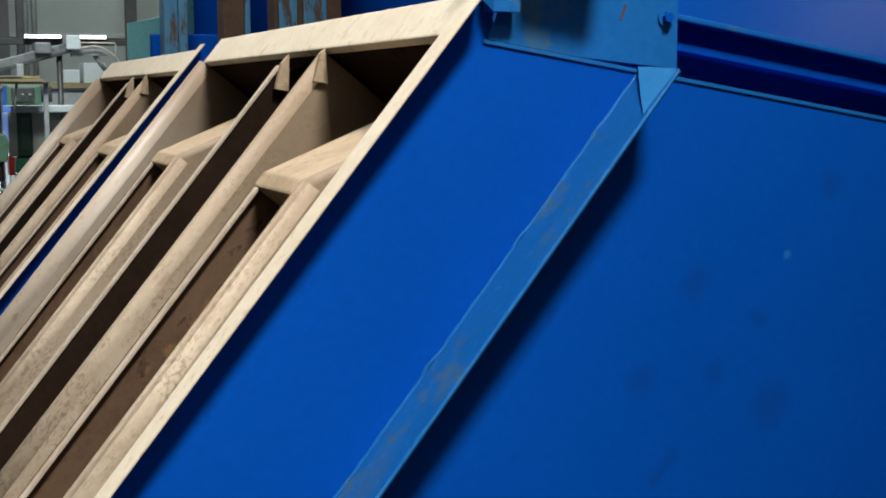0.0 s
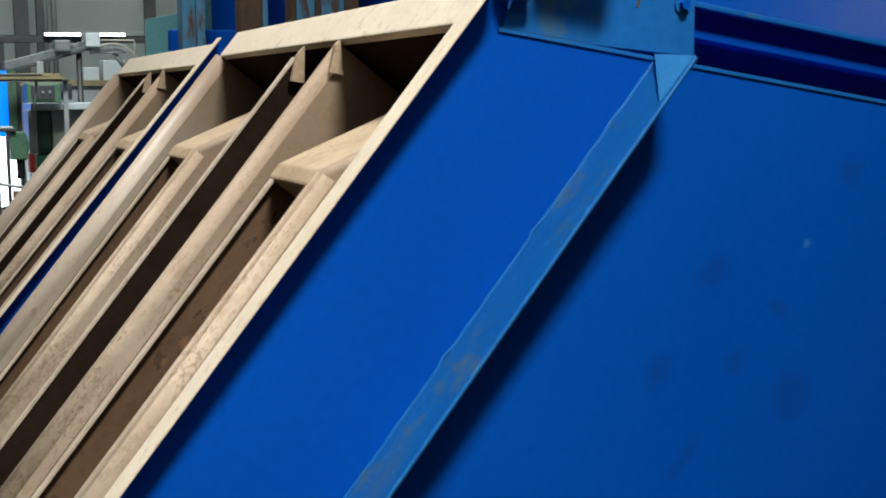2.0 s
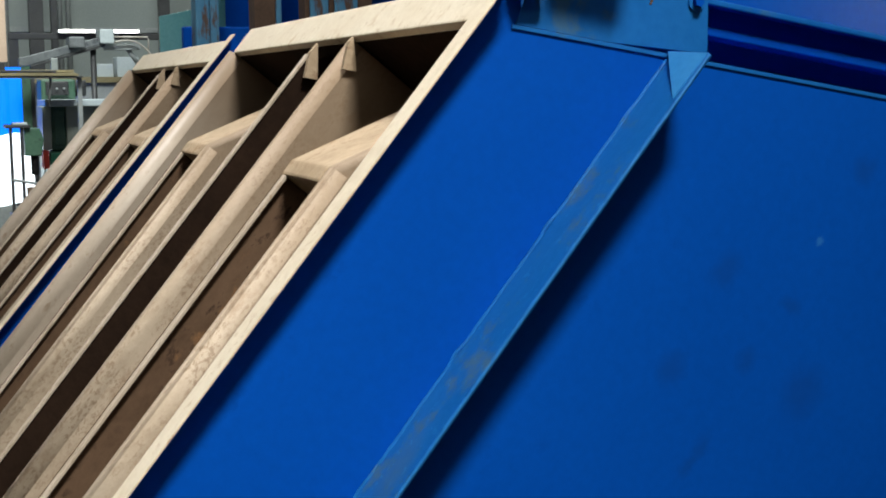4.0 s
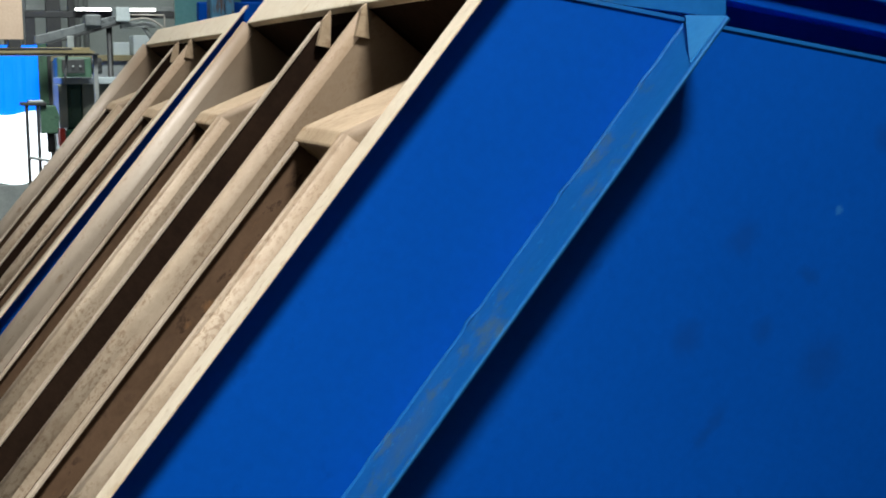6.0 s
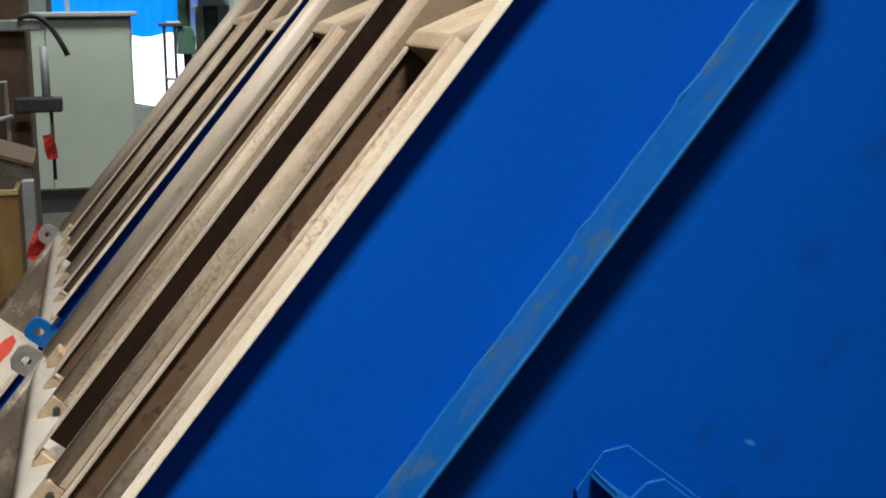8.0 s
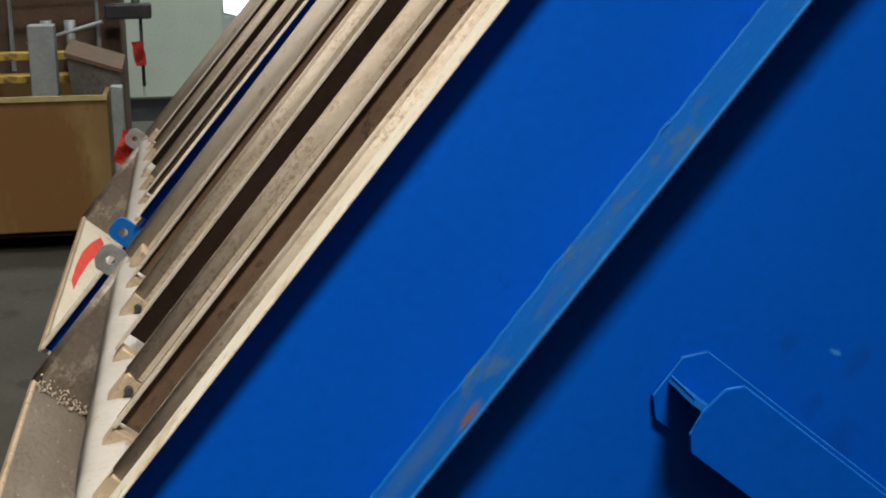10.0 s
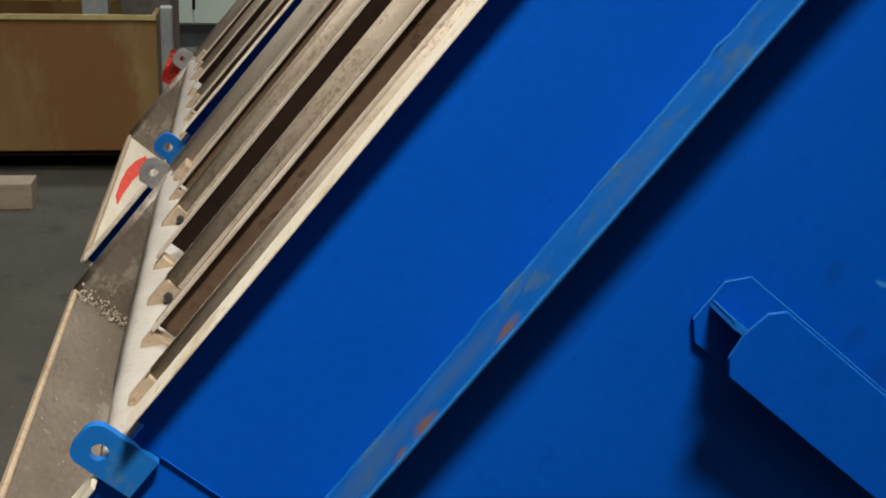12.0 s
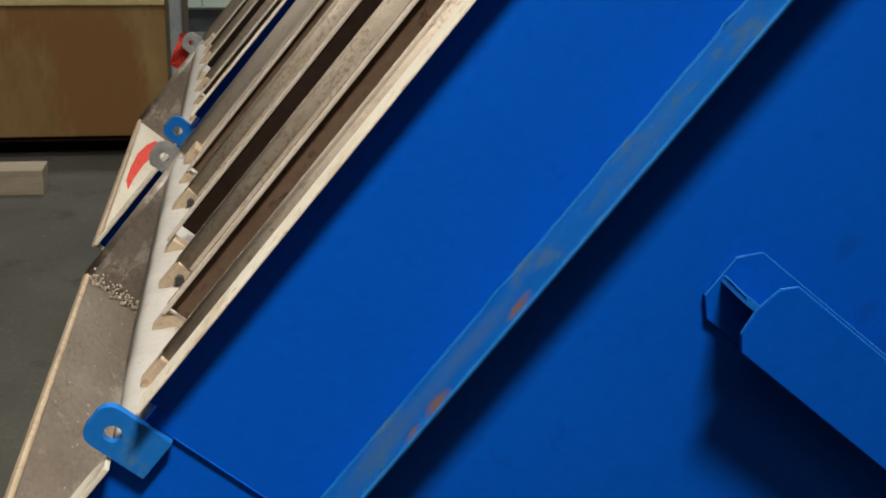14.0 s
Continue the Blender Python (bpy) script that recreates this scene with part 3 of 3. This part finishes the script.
def flag(at, w, h, lean, label):
    bm = bmesh.new()
    n = 8
    rows = [[bm.verts.new((w * (i / n - 0.5), 0.012 * math.sin(3 * i / n + j), -h * j / n)) for i in range(n + 1)] for j in range(n + 1)]
    for j in range(n):
        for i in range(n):
            bm.faces.new((rows[j][i], rows[j][i + 1], rows[j + 1][i + 1], rows[j + 1][i]))
    bmesh.ops.solidify(bm, geom=bm.faces[:], thickness=0.0015)
    t = thing("paper_tag", Matrix.Translation(at) @ Euler((0, radians(lean), radians(-8))).to_matrix().to_4x4(), label, "tag")
    part("sheet", bm, RED, t)
    return t


flag((0.135, 5.545, 0.86), 0.06, 0.13, -8, "bright red paper tag hanging by the tank")
tag = flag((0.168, 3.482, 0.705), 0.055, 0.135, 21, "bright red paper tag with black handwriting on the lifting eye")
for k, (dx, dz, ln) in enumerate(((-0.006, -0.025, 0.018), (0.004, -0.045, 0.022), (-0.003, -0.063, 0.018), (0.004, -0.082, 0.016))):
    part("writing_bar", box(dx - ln / 2, dx + ln / 2, -0.018, -0.0165, dz - 0.0018, dz + 0.0018), BLACKINK, tag, "black handwriting bar")


def cabinet():
    c = thing("control_cabinet", (-0.55, 8.4, 0), "tall grey-green sheet steel control cabinet on a dark plinth", "cabinet")
    part("body", box(0, 1.225, 0.02, 0.6, 0.165, 1.44, 0.006), CABGREEN, c)
    part("door", box(0.612, 1.21, 0.0, 0.0195, 0.18, 1.425, 0.006), CABGREEN, c)
    part("door", box(0.012, 0.604, 0.0, 0.0195, 0.18, 1.425, 0.006), CABGREEN, c)
    part("top_lid", box(-0.03, 1.27, -0.04, 0.62, 1.441, 1.475, 0.008), MACHGREY, c)
    part("plinth", box(0.02, 1.205, 0.03, 0.58, 0, 0.1645), DARKSTEEL, c, "dark recessed plinth")
    part("hinge", box(1.211, 1.23, -0.005, 0.02, 1.28, 1.34, 0.003), MACHGREY, c)
    part("hinge", box(1.211, 1.23, -0.005, 0.02, 0.28, 0.34, 0.003), MACHGREY, c)
    return c


cabinet()


def curtain():
    c = thing("door_curtain", (0, 11.0, 0), "backlit doorway hung with a blue sheet over white daylight", "curtain")
    blue = glow("daylight_blue_sheet", (0.0, 0.22, 0.95), 0.9)
    white = glow("daylight_white_sheet", (0.88, 0.95, 1.0), 1.6)

    def sheet(x0, x1, z0, z1, y):
        bm = bmesh.new()
        n = 30
        a = [bm.verts.new((x0 + (x1 - x0) * i / n, y + 0.012 * math.sin(i * 1.9), z0 + 0.02 * math.sin(i * 0.5))) for i in range(n + 1)]
        b = [bm.verts.new((x0 + (x1 - x0) * i / n, y + 0.006 * math.sin(i * 1.9), z1)) for i in range(n + 1)]
        for i in range(n):
            bm.faces.new((a[i], a[i + 1], b[i + 1], b[i]))
        bmesh.ops.solidify(bm, geom=bm.faces[:], thickness=0.004)
        return bm
    part("blue_sheet", sheet(0.05, 1.175, 1.24, 1.86, 0.0), blue, c, "bright blue sheet")
    part("white_sheet", sheet(0.05, 1.255, 0.60, 1.27, 0.03), white, c, "white daylit sheet")
    part("lower_panel", box(0.05, 1.255, 0.02, 0.05, 0.0, 0.58, 0.004), MACHGREY, c)
    part("frame_post", box(0.0, 0.05, -0.02, 0.06, 0, 1.9, 0.004), DARKSTEEL, c)
    part("frame_post", box(1.257, 1.29, -0.02, 0.06, 0, 1.9, 0.004), DARKSTEEL, c)
    part("frame_panel", box(1.177, 1.2565, 0.0, 0.04, 1.285, 1.9, 0.004), MACHGREEN, c, "dark green door panel")
    return c


curtain()


def board_rack():
    r = thing("board_rack", (0, 9.0, 0), "steel rack with a stack of long dull boards on top", "rack")
    for x in (0.2, 1.46):
        part("upright", box(x, x + 0.035, 0.0, 0.05, 0, 1.739, 0.004), MACHGREY, r)
    part("brace", tube([(1.24, 0.02, 1.52), (1.262, 0.02, 1.739)], 0.010, 8), MACHGREY, r)
    part("shelf", box(-0.6, 1.50, -0.05, 0.45, 1.74, 1.752, 0.003), DARKSTEEL, r)
    rnd = random.Random(3)
    for k in range(5):
        z = 1.7525 + 0.0 * k
        part("board", box(-0.7 + 0.05 * k, 1.42 + 0.11 * rnd.random(), -0.06 + 0.095 * k, 0.03 + 0.095 * k, z, z + 0.018 + 0.008 * rnd.random(), 0.002), BOARD, r)
    for k in range(3):
        part("board", box(-0.6, 1.30 + 0.08 * k, -0.05 + 0.13 * k, 0.07 + 0.13 * k, 1.781, 1.795 + 0.004 * k, 0.002), BOARD if k else DARKSTEEL, r)
    return r


BOARD = surface("dull_olive_board", (0.13, 0.105, 0.05), (0.26, 0.22, 0.12), 8, 0.8, bump=0.08, stretch=(0.3, 2, 2))
PALE = surface("pale_blue_grey_enamel", (0.36, 0.42, 0.44), (0.48, 0.53, 0.54), 4, 0.4)
PINK = surface("pinkish_plywood", (0.42, 0.30, 0.22), (0.52, 0.39, 0.29), 4, 0.7)
board_rack()
crate = thing("wooden_pallet", (-0.2, 9.1, 1.802), "pinkish plywood panel on a low pallet", "pallet")
part("panel", box(0, 1.15, 0, 0.02, 0.06, 0.6, 0.003), PINK, crate)
for x in (0.05, 0.4, 0.72, 1.04):
    part("foot", box(x, x + 0.09, 0, 0.3, 0, 0.059, 0.003), DARKSTEEL, crate)


def green_machine():
    g = thing("milling_machine", (0, 9.6, 0), "dark green milling machine with a pale work table", "machine")
    part("base", box(1.28, 1.95, 0.12, 0.9, 0, 0.99, 0.02), MACHGREEN, g)
    part("knee", box(1.30, 1.95, 0.1, 0.7, 0.991, 1.148, 0.01), DARKSTEEL, g)
    part("gearbox", box(1.303, 1.422, 0.02, 0.5, 1.149, 1.508, 0.012), MACHGREEN, g)
    part("gearbox_door", box(1.325, 1.405, 0.0, 0.0195, 1.19, 1.47, 0.006), MACHGREEN, g)
    part("end_panel", box(1.232, 1.3025, 0.0, 0.5, 1.15, 1.508, 0.008), CABGREEN, g)
    part("side_panel", box(1.4225, 1.655, 0.0, 0.5, 1.15, 1.508, 0.008), CABGREEN, g)
    part("side_panel", box(1.66, 1.95, 0.01, 0.5, 1.15, 1.508, 0.008), CABGREEN, g)
    part("table", box(1.25, 2.1, -0.12, 0.7, 1.509, 1.565, 0.008), PALE, g, "pale worn work table")
    part("switch_box", box(1.222, 1.266, -0.1, 0.119, 1.0, 1.146, 0.006), RED, g, "red switch box")
    part("green_box", box(1.276, 1.41, -0.12, 0.119, 1.02, 1.136, 0.006), surface("bright_green_enamel", (0.02, 0.20, 0.11), (0.03, 0.26, 0.14), 6, 0.4), g, "bright green box")
    return g


green_machine()


def lathe_head():
    h = thing("lathe_headstock", (0, 10.1, 0), "dark green lathe headstock with small dials and chuck", "machine")
    part("body", box(1.27, 1.56, 0, 0.4, 0, 1.74, 0.02), MACHGREEN, h)
    part("cover", box(1.31, 1.50, -0.03, -0.001, 1.60, 1.72, 0.01), DARKSTEEL, h)
    for x in (1.34, 1.40, 1.46):
        part("dial", tube([(x, -0.031, 1.66), (x, -0.06, 1.66)], 0.009, 12), MACHGREY, h)
    part("chuck", tube([(1.561, 0.15, 1.66), (1.66, 0.15, 1.66)], 0.07, 16), DARKSTEEL, h)
    return h


lathe_head()


def stand():
    s = thing("work_stand", (0, 9.0, 0), "small dark steel work stand with a clamped green casting", "stand")
    part("top", box(0.905, 1.09, 0, 0.3, 1.35, 1.375, 0.005), DARKSTEEL, s)
    part("tray", box(0.96, 1.07, 0.02, 0.2, 1.376, 1.392, 0.004), PALE, s)
    for x in (0.93, 1.012):
        part("leg", box(x, x + 0.025, 0.01, 0.035, 0, 1.3495), DARKSTEEL, s)
    part("casting", prism([(1.045, 1.13), (1.17, 1.13), (1.19, 1.26), (1.16, 1.349), (1.04, 1.349)], "y", 0.02, 0.2, 0.01), MACHGREEN, s)
    part("spindle", tube([(1.12, 0.1, 0.98), (1.12, 0.1, 1.13)], 0.03, 12), DARKSTEEL, s)
    part("crossbar", tube([(0.94, -0.005, 0.95), (1.20, -0.005, 0.90)], 0.012, 8), MACHGREY, s)
    part("lower_shelf", box(0.92, 1.22, 0.0, 0.25, 0.66, 0.68, 0.004), DARKSTEEL, s)
    part("stub", tube([(1.10, 0.1, 0.681), (1.10, 0.1, 0.88)], 0.05, 12), RUSTSTEEL, s)
    return s


stand()


ARMGREY = surface("dull_arm_grey", (0.09, 0.10, 0.105), (0.19, 0.205, 0.21), 7, 0.5, 0.2, spots=(0.05, 0.055, 0.06), spot_scale=6, spot_cut=0.55)


def radial_arm():
    r = thing("radial_arm_machine", (0, 10.6, 0), "grey radial arm machine with white hoses", "machine")
    part("column", tube([(1.78, 0, 0), (1.78, 0, 2.02)], 0.026, 14), DARKSTEEL, r)
    part("arm", prism([(1.13, 1.93), (1.13, 1.86), (1.20, 1.86), (1.70, 2.01), (1.88, 2.06), (1.88, 2.13)], "y", -0.06, 0.06, 0.008), ARMGREY, r)
    part("arm_edge", prism([(1.22, 1.858), (1.24, 1.848), (1.88, 2.035), (1.88, 2.058), (1.70, 2.008)], "y", -0.07, 0.05, 0.003), DARKSTEEL, r)
    part("motor", box(1.56, 1.70, -0.12, 0.12, 2.02, 2.12, 0.015), ARMGREY, r)
    part("head", box(1.83, 1.955, -0.14, 0.14, 2.06, 2.185, 0.01), PALE, r)
    part("rear_arm", prism([(1.88, 2.0), (2.2, 2.01), (2.2, 2.06), (1.88, 2.06)], "y", -0.05, 0.05, 0.006), MACHGREY, r)
    part("brace", tube([(2.06, 0, 2.06), (2.18, 0, 1.88)], 0.02, 8), MACHGREY, r)
    part("hose", tube([(1.955 + 0.35 * q, -0.1, 2.07 + 0.03 * math.sin(3 * q) - 0.14 * q ** 3) for q in np.linspace(0, 1, 14)], 0.008, 8), WHITE, r, "white hose")
    part("pipe", tube([(1.96, -0.1, 2.12), (2.26, -0.1, 2.12), (2.265, -0.1, 2.10), (2.265, -0.1, 1.96)], 0.007, 8), WHITE, r, "white pipe")
    part("bracket", box(1.40, 1.46, -0.09, 0.0, 1.80, 1.93, 0.006), MACHGREY, r)
    return r


radial_arm()
for x, w, z in ((1.98, 0.16, 0.13), (2.18, 0.22, 0.20), (2.44, 0.2, 0.17)):
    thing("storage_box", (x, 12.0, 1.7795), "pale grey storage box on the far bench", "box", "far boxes", bm=box(0, w, 0, 0.3, 0, z, 0.008), material=PALE)
bench = thing("far_bench", (0, 11.9, 0), "long grey workbench with solid front", "bench")
part("top", box(1.35, 2.9, -0.05, 0.5, 1.72, 1.779, 0.005), BOARD, bench)
part("front", box(1.38, 2.88, 0, 0.45, 0, 1.719), MACHGREY, bench)
rail = thing("lamp_rail", (0, 13.0, 0), "dark rail carrying fluorescent strip lamps", "rail")
part("beam", box(1.2, 3.0, 0.02, 0.1, 2.195, 2.26, 0.005), DARKSTEEL, rail)
for x in (1.2, 2.9):
    part("post", box(x, x + 0.1, 0.03, 0.09, 0, 2.194), DARKSTEEL, rail)
TUBE = glow("lit_tube", (1.0, 1.0, 0.97), 5.0)
for x, n in ((1.70, 0.39), (2.27, 0.29)):
    lamp = thing("strip_lamp", (x, 12.95, 2.2605), "lit white fluorescent strip lamp", "lamp", "strip lamps")
    part("housing", box(0, n, -0.03, 0.1, 0, 0.035, 0.004), MACHGREY, lamp)
    part("tube", tube([(0.01, -0.045, 0.018), (n - 0.01, -0.045, 0.018)], 0.016, 10), TUBE, lamp)
for x, w in ((1.02, 0.05), (1.48, 0.155), (1.72, 0.07), (2.94, 0.12), (3.6, 0.15)):
    part("shaft", box(x, x + w, 13.85, 14.0, 0, TOP - 0.002, 0.005), DARKSTEEL, thing("hall_column", (0, 0, 0), "dark steel hall column", "column", "hall columns"))
for x in (1.30, 1.92, 2.02):
    thing("wall_pipe", (0, 0, 0), "grey pipe running up the hall wall", "pipe", "wall pipes", bm=tube([(x, Y1 - 0.06, 0), (x, Y1 - 0.06, TOP - 0.01)], 0.03, 10), material=MACHGREY)
bm = box(-3, 8, Y1 - 0.03, Y1 - 0.001, 2.36, 2.42)
part("wall_rail", bm, MACHGREY, back)


def blue_frame():
    f = thing("blue_machine_frame", (0, 0, 0), "old blue machine frame with chipped paint and bare brown steel", "machine")
    for x0, x1, m in ((1.535, 1.60, STRUT), (1.602, 1.645, STRUT), (1.815, 1.92, RUSTSTEEL), (1.922, 1.95, STRUT), (2.065, 2.09, RUSTSTEEL), (2.092, 2.185, STRUT), (2.187, 2.215, RUSTSTEEL), (2.217, 2.335, STRUT), (2.337, 2.41, RUSTSTEEL)):
        part("strut", box(x0, x1, 4.5, 4.62, 0, 2.9, 0.006), m, f)
    part("panel", box(1.66, 6.0, 5.1, 5.15, 0, 3.2, 0.01), BLUE, f)
    part("window", box(1.70, 1.80, 5.07, 5.0995, 1.93, 2.3, 0.004), TEAL, f, "dark teal pane")
    part("lower_panel", box(1.5, 6.0, 4.64, 4.70, 0.4, 1.93, 0.01), BLUE, f)
    return f


blue_frame()
teal = thing("teal_panel", (0, 4.9, 0), "slanted pale teal sheet leaning on the blue frame", "panel", bm=prism([(1.38, 0.0), (1.66, 0.0), (1.66, 2.04), (1.43, 1.99), (1.43, 1.6), (1.38, 1.6)], "y", 0, 0.02, 0.002), material=TEAL)
# ---- wear: weld beads, rust, stains; edge highlights ----
plate = [o for o in unit.children if o.name.startswith("side_plate")][0]
rib = [o for o in unit.children if o.name.startswith("rib")][0]
rnd = random.Random(5)
bumps = {0.455: 0.008, 0.69: 0.007, 0.923: 0.010, 1.155: 0.009, 1.363: 0.007}
path, radii = [], []
for i in range(140):
    uu = -0.3 + 1.77 * i / 139
    extra = max(q * math.exp(-((uu - c) / 0.012) ** 2) for c, q in bumps.items())
    path.append((uu, -0.002, -0.268 + 0.0006 * rnd.uniform(-1, 1) + extra * 0.35))
part("weld", tube(path, 0.003, 8), RIB, rib, "uneven weld bead")
path = [(0.036, -0.0005, -0.05 - 1.1 * i / 30) for i in range(31)]
part("seam", tube(path, 0.0015, 6), BLUE, plate, "raised plate seam")
rnd = random.Random(9)
apron = [o for o in unit.children if o.name.startswith("apron") and "_" not in o.name][0]
bm = bmesh.new()
for i in range(220):
    q = rnd.random()
    m = Matrix.Translation((-0.380 + 0.03 * rnd.random() ** 2, 1.573 - 0.05 * rnd.random() ** 2, -0.16 * q)) @ Matrix.Diagonal((rnd.uniform(0.5, 1.8), rnd.uniform(0.5, 2.5), rnd.uniform(0.5, 1.5), 1))
    bmesh.ops.create_icosphere(bm, subdivisions=1, radius=0.0026, matrix=m)
part("weld_spatter", bm, TAN, apron, "rough pale weld spatter")
bm = bmesh.new()
for i in range(26):
    m = Matrix.Translation((-0.3835, rnd.uniform(0.2, 1.5), -0.02 - 0.13 * rnd.random()))
    bmesh.ops.create_icosphere(bm, subdivisions=1, radius=rnd.uniform(0.0012, 0.0028), matrix=m)
tagged(part("grit", bm, WHITE, apron, "loose white grit"), kind="stuff")
bm = bmesh.new()
for i in range(70):
    v = rnd.choice((0.36, 0.40, 0.45))+ rnd.uniform(-0.06, 0.06)
    m = Matrix.Translation((0.07 + 0.07 * rnd.random(), v, -0.185 + 0.0 * i)) @ Matrix.Diagonal((1, 1, 0.7, 1))
    bmesh.ops.create_icosphere(bm, subdivisions=1, radius=rnd.uniform(0.004, 0.012), matrix=m)
tagged(part("debris", bm, MACHGREY, unit, "loose grey stones in the trough foot"), kind="stuff")
# red marking on the far unit's apron
mark = [o for o in far_unit.children if o.name.startswith("apron") and "_" not in o.name.split(".")[0]][0]
mark.data = mark.data.copy()
mark.data.materials[0] = CREAM
pts = [(1.456, -0.082), (1.40, -0.10), (1.22, -0.088), (1.035, -0.063), (0.80, -0.045), (0.636, -0.037), (0.72, -0.022), (0.90, -0.022), (1.121, -0.031), (1.30, -0.052)]
part("red_mark", prism(pts, "x", -0.3838, -0.383), RED, mark, "red sprayed mark")
# pale edges of the H-beam and rib: caught light laid on as lighter strips
EDGE = surface("lit_blue_edge", (0.008, 0.14, 0.46), (0.025, 0.20, 0.53), 20, 0.45, sheen=0.25)
beam = [o for o in bpy.data.objects if o.name == "h_beam"][0]


def edge_line(points, y, r=0.0012):
    return tube([(p[0], y, p[1]) for p in flat(points)], r, 6)


part("worn_edge", edge_line([(1.034, 0.842), (1.053, 0.875), (1.083, 0.902), (1.107, 0.905), (1.60, 0.505)], -0.1065), EDGE, beam)
part("worn_edge", edge_line([(1.017, 0.862), (1.058, 0.915), (1.095, 0.921), (1.60, 0.512)], -0.010), EDGE, beam)
part("worn_edge", tube([(*flat([(1.043, 0.889)])[0][:1], -0.10, flat([(1.043, 0.889)])[0][1]), (*flat([(1.043, 0.889)])[0][:1], -0.012, flat([(1.043, 0.889)])[0][1])], 0.002, 6), EDGE, beam)
part("worn_edge", tube([(-0.29, -0.105, -0.2715), (1.48, -0.105, -0.2715)], 0.0024, 6), EDGE, rib)
